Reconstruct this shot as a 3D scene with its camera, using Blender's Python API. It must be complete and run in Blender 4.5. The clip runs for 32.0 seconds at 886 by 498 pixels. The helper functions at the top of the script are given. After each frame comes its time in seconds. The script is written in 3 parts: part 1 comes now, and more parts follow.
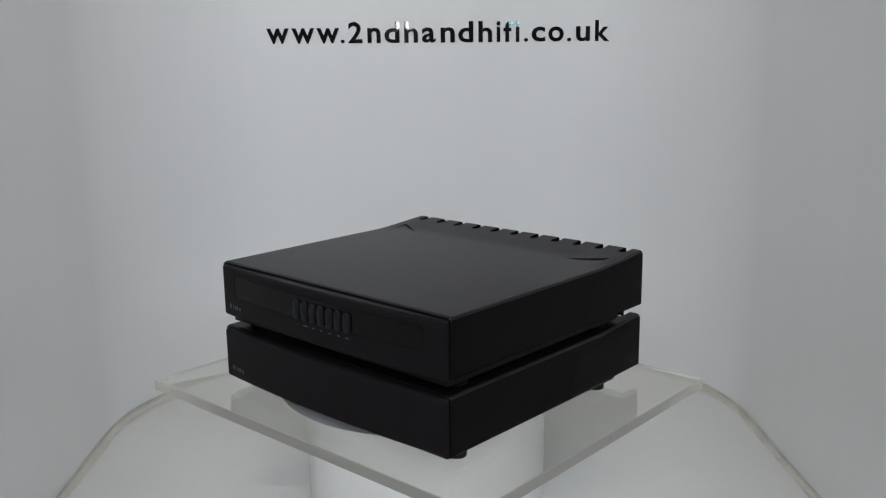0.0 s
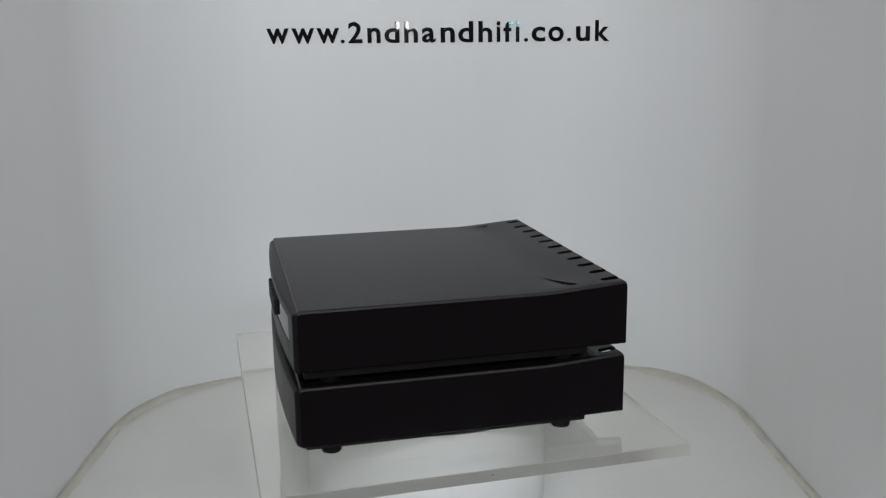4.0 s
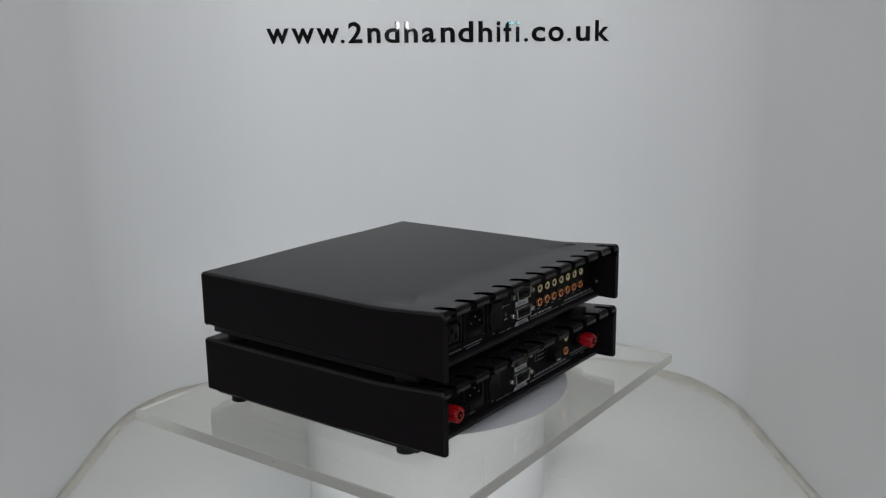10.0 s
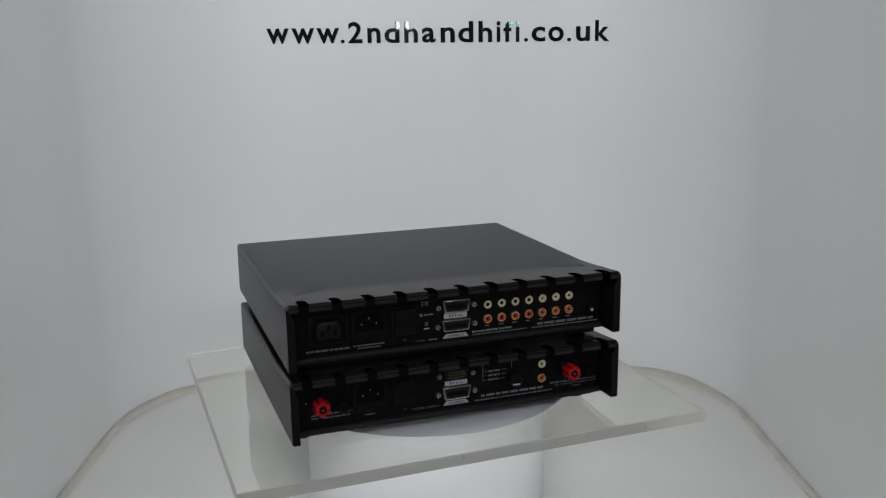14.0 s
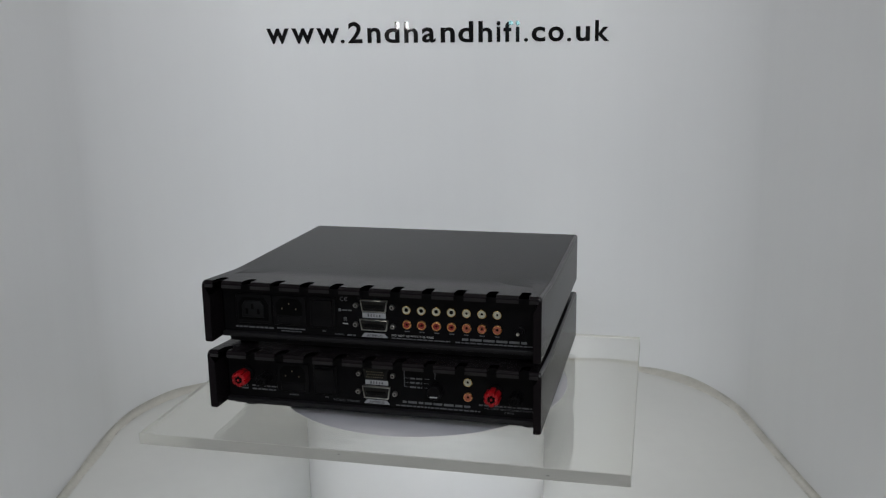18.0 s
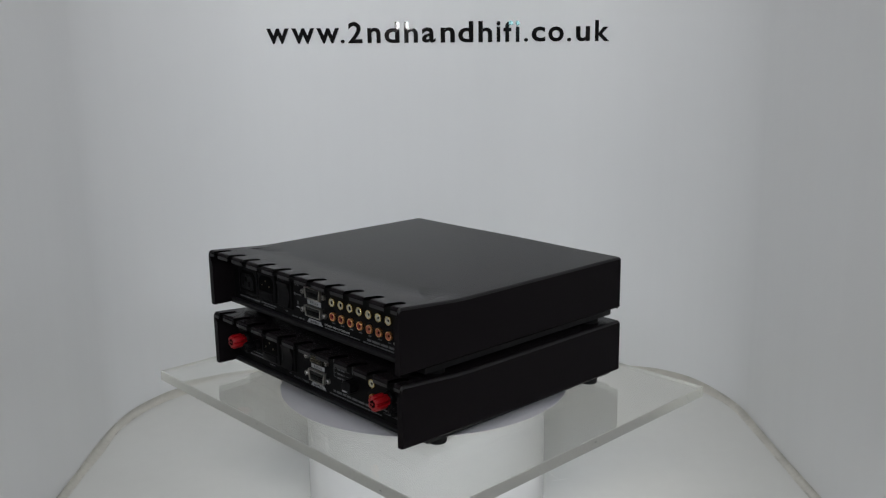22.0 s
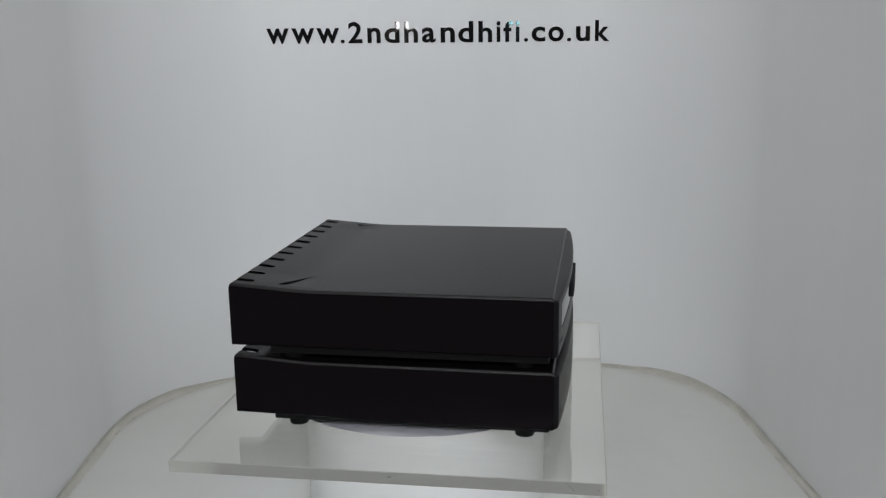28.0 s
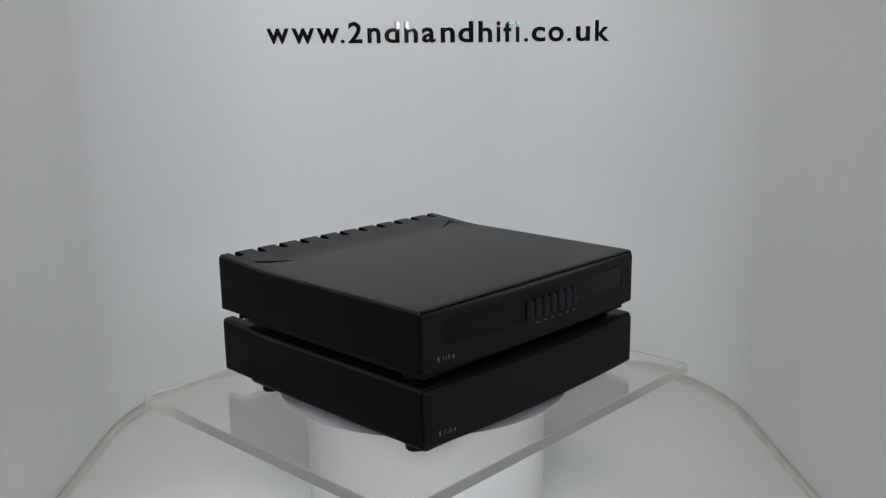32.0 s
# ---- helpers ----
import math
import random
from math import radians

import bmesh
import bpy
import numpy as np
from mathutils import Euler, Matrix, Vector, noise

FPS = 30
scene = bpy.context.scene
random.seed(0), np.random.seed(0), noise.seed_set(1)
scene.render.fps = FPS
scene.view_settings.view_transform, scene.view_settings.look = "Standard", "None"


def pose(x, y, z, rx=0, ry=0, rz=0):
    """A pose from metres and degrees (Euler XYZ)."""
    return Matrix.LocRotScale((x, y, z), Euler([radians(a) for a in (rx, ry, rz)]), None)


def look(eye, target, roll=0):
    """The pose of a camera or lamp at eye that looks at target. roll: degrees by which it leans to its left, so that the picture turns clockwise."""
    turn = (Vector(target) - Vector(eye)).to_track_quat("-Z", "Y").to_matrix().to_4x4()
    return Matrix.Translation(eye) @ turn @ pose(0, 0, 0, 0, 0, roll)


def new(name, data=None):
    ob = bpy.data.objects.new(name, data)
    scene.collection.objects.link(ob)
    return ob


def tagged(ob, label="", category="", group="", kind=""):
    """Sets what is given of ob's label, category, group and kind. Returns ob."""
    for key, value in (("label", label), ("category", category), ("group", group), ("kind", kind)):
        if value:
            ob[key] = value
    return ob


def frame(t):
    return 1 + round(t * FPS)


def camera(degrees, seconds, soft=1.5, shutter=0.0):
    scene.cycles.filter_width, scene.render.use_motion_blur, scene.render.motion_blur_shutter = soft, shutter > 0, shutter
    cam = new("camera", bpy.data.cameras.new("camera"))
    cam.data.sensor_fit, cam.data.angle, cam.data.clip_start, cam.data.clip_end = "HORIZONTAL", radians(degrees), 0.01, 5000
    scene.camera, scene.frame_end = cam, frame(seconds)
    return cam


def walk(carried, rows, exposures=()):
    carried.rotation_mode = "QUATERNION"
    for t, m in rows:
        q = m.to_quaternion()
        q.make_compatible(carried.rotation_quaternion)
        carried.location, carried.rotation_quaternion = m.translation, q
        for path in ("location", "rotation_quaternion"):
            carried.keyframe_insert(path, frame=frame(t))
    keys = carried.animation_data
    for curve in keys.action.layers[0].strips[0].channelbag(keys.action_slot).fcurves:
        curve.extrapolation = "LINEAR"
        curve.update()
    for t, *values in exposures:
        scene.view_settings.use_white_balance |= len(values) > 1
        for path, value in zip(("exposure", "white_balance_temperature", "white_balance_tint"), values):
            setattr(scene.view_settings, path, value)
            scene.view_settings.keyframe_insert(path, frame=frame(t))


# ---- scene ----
cam = camera(50.755, 32.0, soft=1.25)
EYE = pose(0, -0.968, 0.3608, 0, 0, -1.259) @ pose(0, 0, 0, 77.454) @ pose(0, 0, 0, 0, 0, -0.778)
walk(cam, [(0, EYE), (32, EYE)])

# ---- world and light ----
world = bpy.data.worlds.new("world")
scene.world = world
world.use_nodes = True
world.node_tree.nodes["Background"].inputs[0].default_value = (0.6, 0.65, 0.7, 1)
world.node_tree.nodes["Background"].inputs[1].default_value = 0.05


def area_lamp(name, m, sx, sy, watts, colour):
    data = bpy.data.lights.new(name, "AREA")
    data.shape, data.size, data.size_y, data.energy, data.color = "RECTANGLE", sx, sy, watts, colour
    ob = new(name, data)
    ob.matrix_world = m
    return ob


area_lamp("front_softbox", look((0.12, -1.6, 1.10), (-0.03, 0.3, 0.0)), 2.1, 0.3, 11.7, (0.93, 0.98, 1.085))
area_lamp("top_softbox", look((0.0, -0.42, 1.9), (0, 0.0, 0.0)), 1.9, 0.5, 9.5, (1.0, 0.975, 0.94))
scene.view_settings.exposure = 0.0


# ---- materials ----
def material(name, base, rough=0.5, metal=0.0, vary=0.08, scale=30.0, bump=0.0, bump_scale=200.0, spec=0.5, coat=0.0,
             stretch=(1, 1, 1), rough_vary=0.1):
    """A principled surface with colour, gloss and relief varied at two scales."""
    m = bpy.data.materials.new(name)
    m.use_nodes = True
    nt = m.node_tree
    b = nt.nodes["Principled BSDF"]
    b.inputs["Metallic"].default_value = metal
    b.inputs["Specular IOR Level"].default_value = spec
    b.inputs["Coat Weight"].default_value = coat
    tc = nt.nodes.new("ShaderNodeTexCoord")
    mp = nt.nodes.new("ShaderNodeMapping")
    mp.inputs["Scale"].default_value = stretch
    nt.links.new(tc.outputs["Object"], mp.inputs["Vector"])
    n1 = nt.nodes.new("ShaderNodeTexNoise")
    n1.inputs["Scale"].default_value, n1.inputs["Detail"].default_value = scale, 4
    n2 = nt.nodes.new("ShaderNodeTexNoise")
    n2.inputs["Scale"].default_value, n2.inputs["Detail"].default_value = scale * 9, 3
    for n in (n1, n2):
        nt.links.new(mp.outputs["Vector"], n.inputs["Vector"])
    mix = nt.nodes.new("ShaderNodeMath")
    mix.operation = "MULTIPLY_ADD"
    mix.inputs[1].default_value = 0.35
    nt.links.new(n2.outputs["Fac"], mix.inputs[0])
    nt.links.new(n1.outputs["Fac"], mix.inputs[2])
    ramp = nt.nodes.new("ShaderNodeMapRange")
    ramp.inputs["From Min"].default_value, ramp.inputs["From Max"].default_value = 0.4, 0.95
    ramp.inputs["To Min"].default_value, ramp.inputs["To Max"].default_value = 1 - vary, 1 + vary
    nt.links.new(mix.outputs[0], ramp.inputs["Value"])
    hsv = nt.nodes.new("ShaderNodeHueSaturation")
    hsv.inputs["Color"].default_value = (*base, 1)
    nt.links.new(ramp.outputs[0], hsv.inputs["Value"])
    nt.links.new(hsv.outputs[0], b.inputs["Base Color"])
    rr = nt.nodes.new("ShaderNodeMapRange")
    rr.inputs["From Min"].default_value, rr.inputs["From Max"].default_value = 0.4, 0.95
    rr.inputs["To Min"].default_value, rr.inputs["To Max"].default_value = max(rough * (1 - rough_vary), 0.01), min(rough * (1 + rough_vary), 1)
    nt.links.new(mix.outputs[0], rr.inputs["Value"])
    nt.links.new(rr.outputs[0], b.inputs["Roughness"])
    if bump:
        n3 = nt.nodes.new("ShaderNodeTexNoise")
        n3.inputs["Scale"].default_value, n3.inputs["Detail"].default_value = bump_scale, 2
        nt.links.new(mp.outputs["Vector"], n3.inputs["Vector"])
        bp = nt.nodes.new("ShaderNodeBump")
        bp.inputs["Strength"].default_value, bp.inputs["Distance"].default_value = bump, 0.001
        nt.links.new(n3.outputs["Fac"], bp.inputs["Height"])
        nt.links.new(bp.outputs[0], b.inputs["Normal"])
    return m


def acrylic(name, tint, rough, frosted):
    """Clear cast acrylic; frosted: the share of milky scatter on sawn edges."""
    m = bpy.data.materials.new(name)
    m.use_nodes = True
    nt = m.node_tree
    nt.nodes.remove(nt.nodes["Principled BSDF"])
    out = nt.nodes["Material Output"]
    clear = nt.nodes.new("ShaderNodeBsdfGlass")
    clear.inputs["Color"].default_value = (*tint, 1)
    clear.inputs["Roughness"].default_value = rough
    clear.inputs["IOR"].default_value = 1.49
    last = clear
    if frosted:
        milk = nt.nodes.new("ShaderNodeBsdfTranslucent")
        milk.inputs[0].default_value = (0.84, 0.84, 0.77, 1)
        skin = nt.nodes.new("ShaderNodeBsdfDiffuse")
        skin.inputs[0].default_value = (0.92, 0.91, 0.85, 1)
        noise_tex = nt.nodes.new("ShaderNodeTexNoise")
        noise_tex.inputs["Scale"].default_value = 34
        half = nt.nodes.new("ShaderNodeMixShader")
        patch = nt.nodes.new("ShaderNodeMapRange")
        patch.inputs["From Min"].default_value, patch.inputs["From Max"].default_value = 0.15, 0.72
        nt.links.new(noise_tex.outputs["Fac"], patch.inputs["Value"])
        nt.links.new(patch.outputs[0], half.inputs[0])
        nt.links.new(milk.outputs[0], half.inputs[1])
        nt.links.new(skin.outputs[0], half.inputs[2])
        last = nt.nodes.new("ShaderNodeMixShader")
        last.inputs[0].default_value = frosted
        nt.links.new(clear.outputs[0], last.inputs[1])
        nt.links.new(half.outputs[0], last.inputs[2])
    nt.links.new(last.outputs[0], out.inputs[0])
    return m


def glow(name, colour, strength):
    m = bpy.data.materials.new(name)
    m.use_nodes = True
    b = m.node_tree.nodes["Principled BSDF"]
    b.inputs["Base Color"].default_value = (*colour, 1)
    b.inputs["Emission Color"].default_value = (*colour, 1)
    b.inputs["Emission Strength"].default_value = strength
    return m


WALL = material("white_sheet", (0.838, 0.846, 0.850), 0.21, vary=0.015, scale=7, bump=0.02, bump_scale=9, spec=0.55, stretch=(1, 1, 0.07))
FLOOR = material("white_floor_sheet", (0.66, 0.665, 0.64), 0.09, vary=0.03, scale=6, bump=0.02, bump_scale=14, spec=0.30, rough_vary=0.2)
SEAL = material("silicone_seal", (0.56, 0.545, 0.49), 0.35, vary=0.14, scale=26, bump=0.5, bump_scale=120)
NICK = material("chipped_acrylic", (0.24, 0.24, 0.22), 0.6, vary=0.2, scale=200)
GRIME = material("grimy_edge", (0.55, 0.54, 0.49), 0.6, vary=0.3, scale=40)
ROOM = material("dim_room_paint", (0.34, 0.315, 0.28), 0.9, vary=0.05, scale=3)
PLINTH = material("white_plinth", (0.80, 0.80, 0.79), 0.35, vary=0.02, scale=8, spec=0.35)
DISC = material("grey_disc", (0.49, 0.485, 0.505), 0.3, vary=0.05, scale=20, spec=0.4)
CLEAR = acrylic("clear_acrylic", (0.97, 0.97, 0.955), 0.0, 0)
SAWN = acrylic("sawn_acrylic_edge", (0.95, 0.96, 0.93), 0.02, 0.55)
VINYL = material("black_vinyl", (0.006, 0.006, 0.007), 0.025, vary=0.1, scale=20, spec=0.5, coat=0.2)
VINYL.node_tree.nodes["Principled BSDF"].inputs["Coat Roughness"].default_value = 0.12
BLACK = material("satin_black_paint", (0.0067, 0.0053, 0.0061), 0.27, vary=0.04, scale=5, spec=0.052, rough_vary=0.01)
# highlight put into the edges by a shinier, lighter copy of the black paint
EDGE = material("highlight_black_edge", (0.008, 0.0072, 0.008), 0.30, vary=0.25, scale=30, spec=0.34)
PANEL = material("satin_black_front", (0.0138, 0.0120, 0.0134), 0.32, vary=0.08, scale=40, spec=0.05)
GLASS_BLACK = material("glossy_black_window", (0.003, 0.003, 0.0033), 0.04, vary=0.1, scale=10, spec=0.19)
REAR = material("matt_black_rear", (0.0030, 0.0028, 0.0032), 0.5, vary=0.15, scale=50, spec=0.06)
TRAY = material("base_tray_black", (0.0095, 0.0090, 0.0098), 0.45, vary=0.12, scale=40, spec=0.14)
RUBBER = material("black_rubber", (0.005, 0.005, 0.005), 0.75, vary=0.15, scale=60, spec=0.2)
SOCKET = material("black_plastic", (0.0036, 0.0034, 0.0038), 0.4, vary=0.1, scale=80, spec=0.07)
HOLE = material("socket_hole", (0.0018, 0.0018, 0.0018), 0.9, vary=0.1, scale=80, spec=0.05)
BUTTON = material("grey_button", (0.013, 0.0135, 0.0165), 0.45, vary=0.08, scale=60, spec=0.16)
CORE = material("outlet_core", (0.0042, 0.0042, 0.0046), 0.45, vary=0.1, scale=80, spec=0.12)
PRINT = material("white_print", (0.36, 0.365, 0.365), 0.6, vary=0.2, scale=300)
FAINT = material("grey_print", (0.085, 0.087, 0.092), 0.6, vary=0.3, scale=300)
BADGE = material("badge_print", (0.11, 0.11, 0.115), 0.6, vary=0.2, scale=300)
PLATE_GREY = material("grey_label", (0.27, 0.275, 0.285), 0.55, vary=0.06, scale=100)
DARK_PRINT = material("dark_print", (0.02, 0.02, 0.024), 0.6, vary=0.1, scale=100)
STEEL = material("bright_steel", (0.66, 0.65, 0.61), 0.3, metal=1.0, vary=0.1, scale=120)
DULL_STEEL = material("dull_steel", (0.36, 0.35, 0.33), 0.4, metal=1.0, vary=0.15, scale=120)
INSERT = material("socket_insert", (0.009, 0.0085, 0.0075), 0.5, vary=0.15, scale=150, spec=0.12)
PIN = material("dull_pin", (0.24, 0.21, 0.15), 0.45, metal=1.0, vary=0.1, scale=120)
BRASS = material("gold_plate", (0.83, 0.64, 0.27), 0.25, metal=1.0, vary=0.1, scale=120)
WHITE_RING = material("white_insulator", (0.40, 0.385, 0.30), 0.5, vary=0.05, scale=200)
COPPER = material("copper_rim", (0.95, 0.48, 0.20), 0.28, metal=1.0, vary=0.1, scale=120)
RED_RING = material("red_insulator", (0.20, 0.016, 0.010), 0.5, vary=0.08, scale=200)
ORANGE_RING = material("orange_insulator", (0.28, 0.07, 0.035), 0.5, vary=0.08, scale=200)
RED = material("red_terminal", (0.25, 0.003, 0.006), 0.35, vary=0.12, scale=120, spec=0.3)
LAMP_WHITE = glow("lamp_white", (1.0, 1.0, 1.0), 40)
LAMP_CYAN = glow("lamp_cyan", (0.45, 0.85, 0.9), 24)


# ---- mesh helpers ----
def finish(bm, name, mats, smooth=35):
    bmesh.ops.recalc_face_normals(bm, faces=bm.faces)
    me = bpy.data.meshes.new(name)
    if smooth:
        for f in bm.faces:
            f.smooth = True
    bm.to_mesh(me)
    bm.free()
    if smooth:
        me.set_sharp_from_angle(angle=radians(smooth))
    for m in mats if isinstance(mats, (list, tuple)) else (mats,):
        me.materials.append(m)
    return me


def part(name, bm, mat, parent, label="", at=None, smooth=35):
    """One mesh object under a thing or under a part."""
    ob = new(name, finish(bm, name, mat, smooth) if isinstance(bm, bmesh.types.BMesh) else bm)
    ob.parent = parent
    if at is not None:
        ob.matrix_basis = at
    if label:
        ob["label"] = label
    return ob


def thing(name, m, label, category, group=""):
    ob = new(name)
    ob.empty_display_size = 0.05
    ob.matrix_basis = m
    return tagged(ob, label, category, group)


def structure(name, bm, mat, label="", smooth=35):
    return tagged(new(name, finish(bm, name, mat, smooth)), label, kind="structure")


def block(x0, x1, y0, y1, z0, z1, bevel=0.0, seg=2):
    bm = bmesh.new()
    bmesh.ops.create_cube(bm, size=1)
    for v in bm.verts:
        v.co = Vector(((x0 + x1) / 2 + v.co.x * (x1 - x0), (y0 + y1) / 2 + v.co.y * (y1 - y0), (z0 + z1) / 2 + v.co.z * (z1 - z0)))
    if bevel:
        bmesh.ops.bevel(bm, geom=bm.edges[:], offset=bevel, segments=seg, profile=0.5, affect="EDGES")
    return bm


def rounded(w, h, r, n=5):
    """Outline of a rounded rectangle round the origin."""
    pts = []
    for cx, cy, a0 in ((w / 2 - r, h / 2 - r, 0), (-w / 2 + r, h / 2 - r, 90), (-w / 2 + r, -h / 2 + r, 180), (w / 2 - r, -h / 2 + r, 270)):
        for i in range(n + 1):
            a = radians(a0 + 90 * i / n)
            pts.append((cx + r * math.cos(a), cy + r * math.sin(a)))
    return pts


def slab(outline, depth, chamfer=0.0, bm=None, at=None):
    """A solid from an outline, rising by depth, its top edge rounded by chamfer."""
    bm = bm or bmesh.new()
    at = at or Matrix()
    cx = sum(p[0] for p in outline) / len(outline)
    cy = sum(p[1] for p in outline) / len(outline)
    wx = max(abs(p[0] - cx) for p in outline)
    wy = max(abs(p[1] - cy) for p in outline)
    rows = [(0, 0.0), (depth - chamfer, 0.0)]
    if chamfer:
        rows += [(depth - chamfer * 0.4, chamfer * 0.35), (depth, chamfer)]
    rings = []
    for z, inset in rows:
        rings.append([bm.verts.new(at @ Vector((cx + (x - cx) * (1 - inset / wx), cy + (y - cy) * (1 - inset / wy), z))) for x, y in outline])
    n = len(outline)
    for a, b in zip(rings, rings[1:]):
        for i in range(n):
            bm.faces.new((a[i], a[(i + 1) % n], b[(i + 1) % n], b[i]))
    bm.faces.new(rings[0][::-1])
    bm.faces.new(rings[-1])
    return bm


def revolve(profile, n=24, bm=None, at=None, lobes=0, depth=0.0):
    """A turned solid: profile of (radius, height), optionally fluted."""
    bm = bm or bmesh.new()
    at = at or Matrix()
    rings = []
    for r, z in profile:
        ring = []
        for i in range(n):
            a = 2 * math.pi * i / n
            k = r * (1 - depth * max(0, math.cos(lobes * a)) ** 3) if lobes else r
            ring.append(bm.verts.new(at @ Vector((k * math.cos(a), k * math.sin(a), z))))
        rings.append(ring)
    for a, b in zip(rings, rings[1:]):
        for i in range(n):
            bm.faces.new((a[i], a[(i + 1) % n], b[(i + 1) % n], b[i]))
    bm.faces.new(rings[0][::-1])
    bm.faces.new(rings[-1])
    return bm


def text_mesh(body, width, height, thick=0.0003, weight=0.0):
    """Flat lettering with its lower left corner at the origin, fitted to a width and height."""
    cu = bpy.data.curves.new("lettering", "FONT")
    cu.body, cu.extrude, cu.offset, cu.resolution_u = body, 0.02, weight, 4
    ob = new("lettering", cu)
    bpy.context.view_layer.update()
    me = bpy.data.meshes.new_from_object(ob.evaluated_get(bpy.context.evaluated_depsgraph_get()))
    bpy.data.objects.remove(ob)
    bpy.data.curves.remove(cu)
    bm = bmesh.new()
    bm.from_mesh(me)
    bpy.data.meshes.remove(me)
    xs, ys = [v.co.x for v in bm.verts], [v.co.y for v in bm.verts]
    for v in bm.verts:
        v.co = Vector(((v.co.x - min(xs)) / (max(xs) - min(xs)) * width, (v.co.y - min(ys)) / (max(ys) - min(ys)) * height, (v.co.z + 0.02) / 0.04 * thick))
    return bm


BACKWARDS = Matrix(((-1, 0, 0, 0), (0, 0, 1, 0), (0, 1, 0, 0), (0, 0, 0, 1)))
FORWARDS = Matrix(((1, 0, 0, 0), (0, 0, -1, 0), (0, 1, 0, 0), (0, 0, 0, 1)))


def behind(x, z, y):
    """Seat on the rear panel, looking backwards."""
    return Matrix.Translation((x, y, z)) @ BACKWARDS


# ---- the booth ----
FLOOR_Z = -0.127
BACK_L, BACK_R = 0.372, 0.388
CORNER_L, CORNER_R = (-0.203, 0.150), (0.218, 0.170)
LEFT_X, RIGHT_X = -0.406, 0.421


def booth_plan(out=0.0):
    """The walls' line in plan, from the front left round the back to the front right."""
    (lx, ly), (rx, ry) = CORNER_L, CORNER_R
    pts = [(LEFT_X - out, -0.435 + (ly + 0.435) * i / 12) for i in range(12)]
    for i in range(25):
        a = math.pi / 2 * i / 24
        pts.append((lx - (lx - LEFT_X + out) * math.cos(a), ly + (BACK_L - ly + out) * math.sin(a)))
    for i in range(1, 12):
        pts.append((lx + (rx - lx) * i / 12, BACK_L + (BACK_R - BACK_L) * i / 12 + out))
    for i in range(25):
        a = math.pi / 2 * i / 24
        pts.append((rx + (RIGHT_X - rx + out) * math.sin(a), ry + (BACK_R - ry + out) * math.cos(a)))
    pts += [(RIGHT_X + out, ry - (ry + 0.435) * i / 12) for i in range(1, 13)]
    return pts


def back_wall_y(x):
    """Where the back wall's face stands at x."""
    (lx, ly), (rx, ry) = CORNER_L, CORNER_R
    if x < lx:
        return ly + (BACK_L - ly) * math.sqrt(1 - ((lx - x) / (lx - LEFT_X)) ** 2)
    if x > rx:
        return ry + (BACK_R - ry) * math.sqrt(1 - ((x - rx) / (RIGHT_X - rx)) ** 2)
    return BACK_L + (BACK_R - BACK_L) * (x - lx) / (rx - lx)


def booth_wall():
    bm = bmesh.new()
    inner, outer = booth_plan(), booth_plan(0.004)
    levels = [FLOOR_Z + 0.87 * i / 12 for i in range(13)]
    grid = [[bm.verts.new((x, y, z)) for x, y in inner] for z in levels]
    back = [[bm.verts.new((x, y, z)) for x, y in outer] for z in levels]
    n = len(inner)
    for g in (grid, back):
        for a, b in zip(g, g[1:]):
            for i in range(n - 1):
                bm.faces.new((a[i], a[i + 1], b[i + 1], b[i]))
    for k in (0, -1):
        for i in range(n - 1):
            bm.faces.new((grid[k][i], grid[k][i + 1], back[k][i + 1], back[k][i]))
    for i in (0, n - 1):
        for k in range(len(levels) - 1):
            bm.faces.new((grid[k][i], grid[k + 1][i], back[k + 1][i], back[k][i]))
    return structure("wall_booth", bm, WALL, "smooth white curved plastic sheet wall of the display booth")


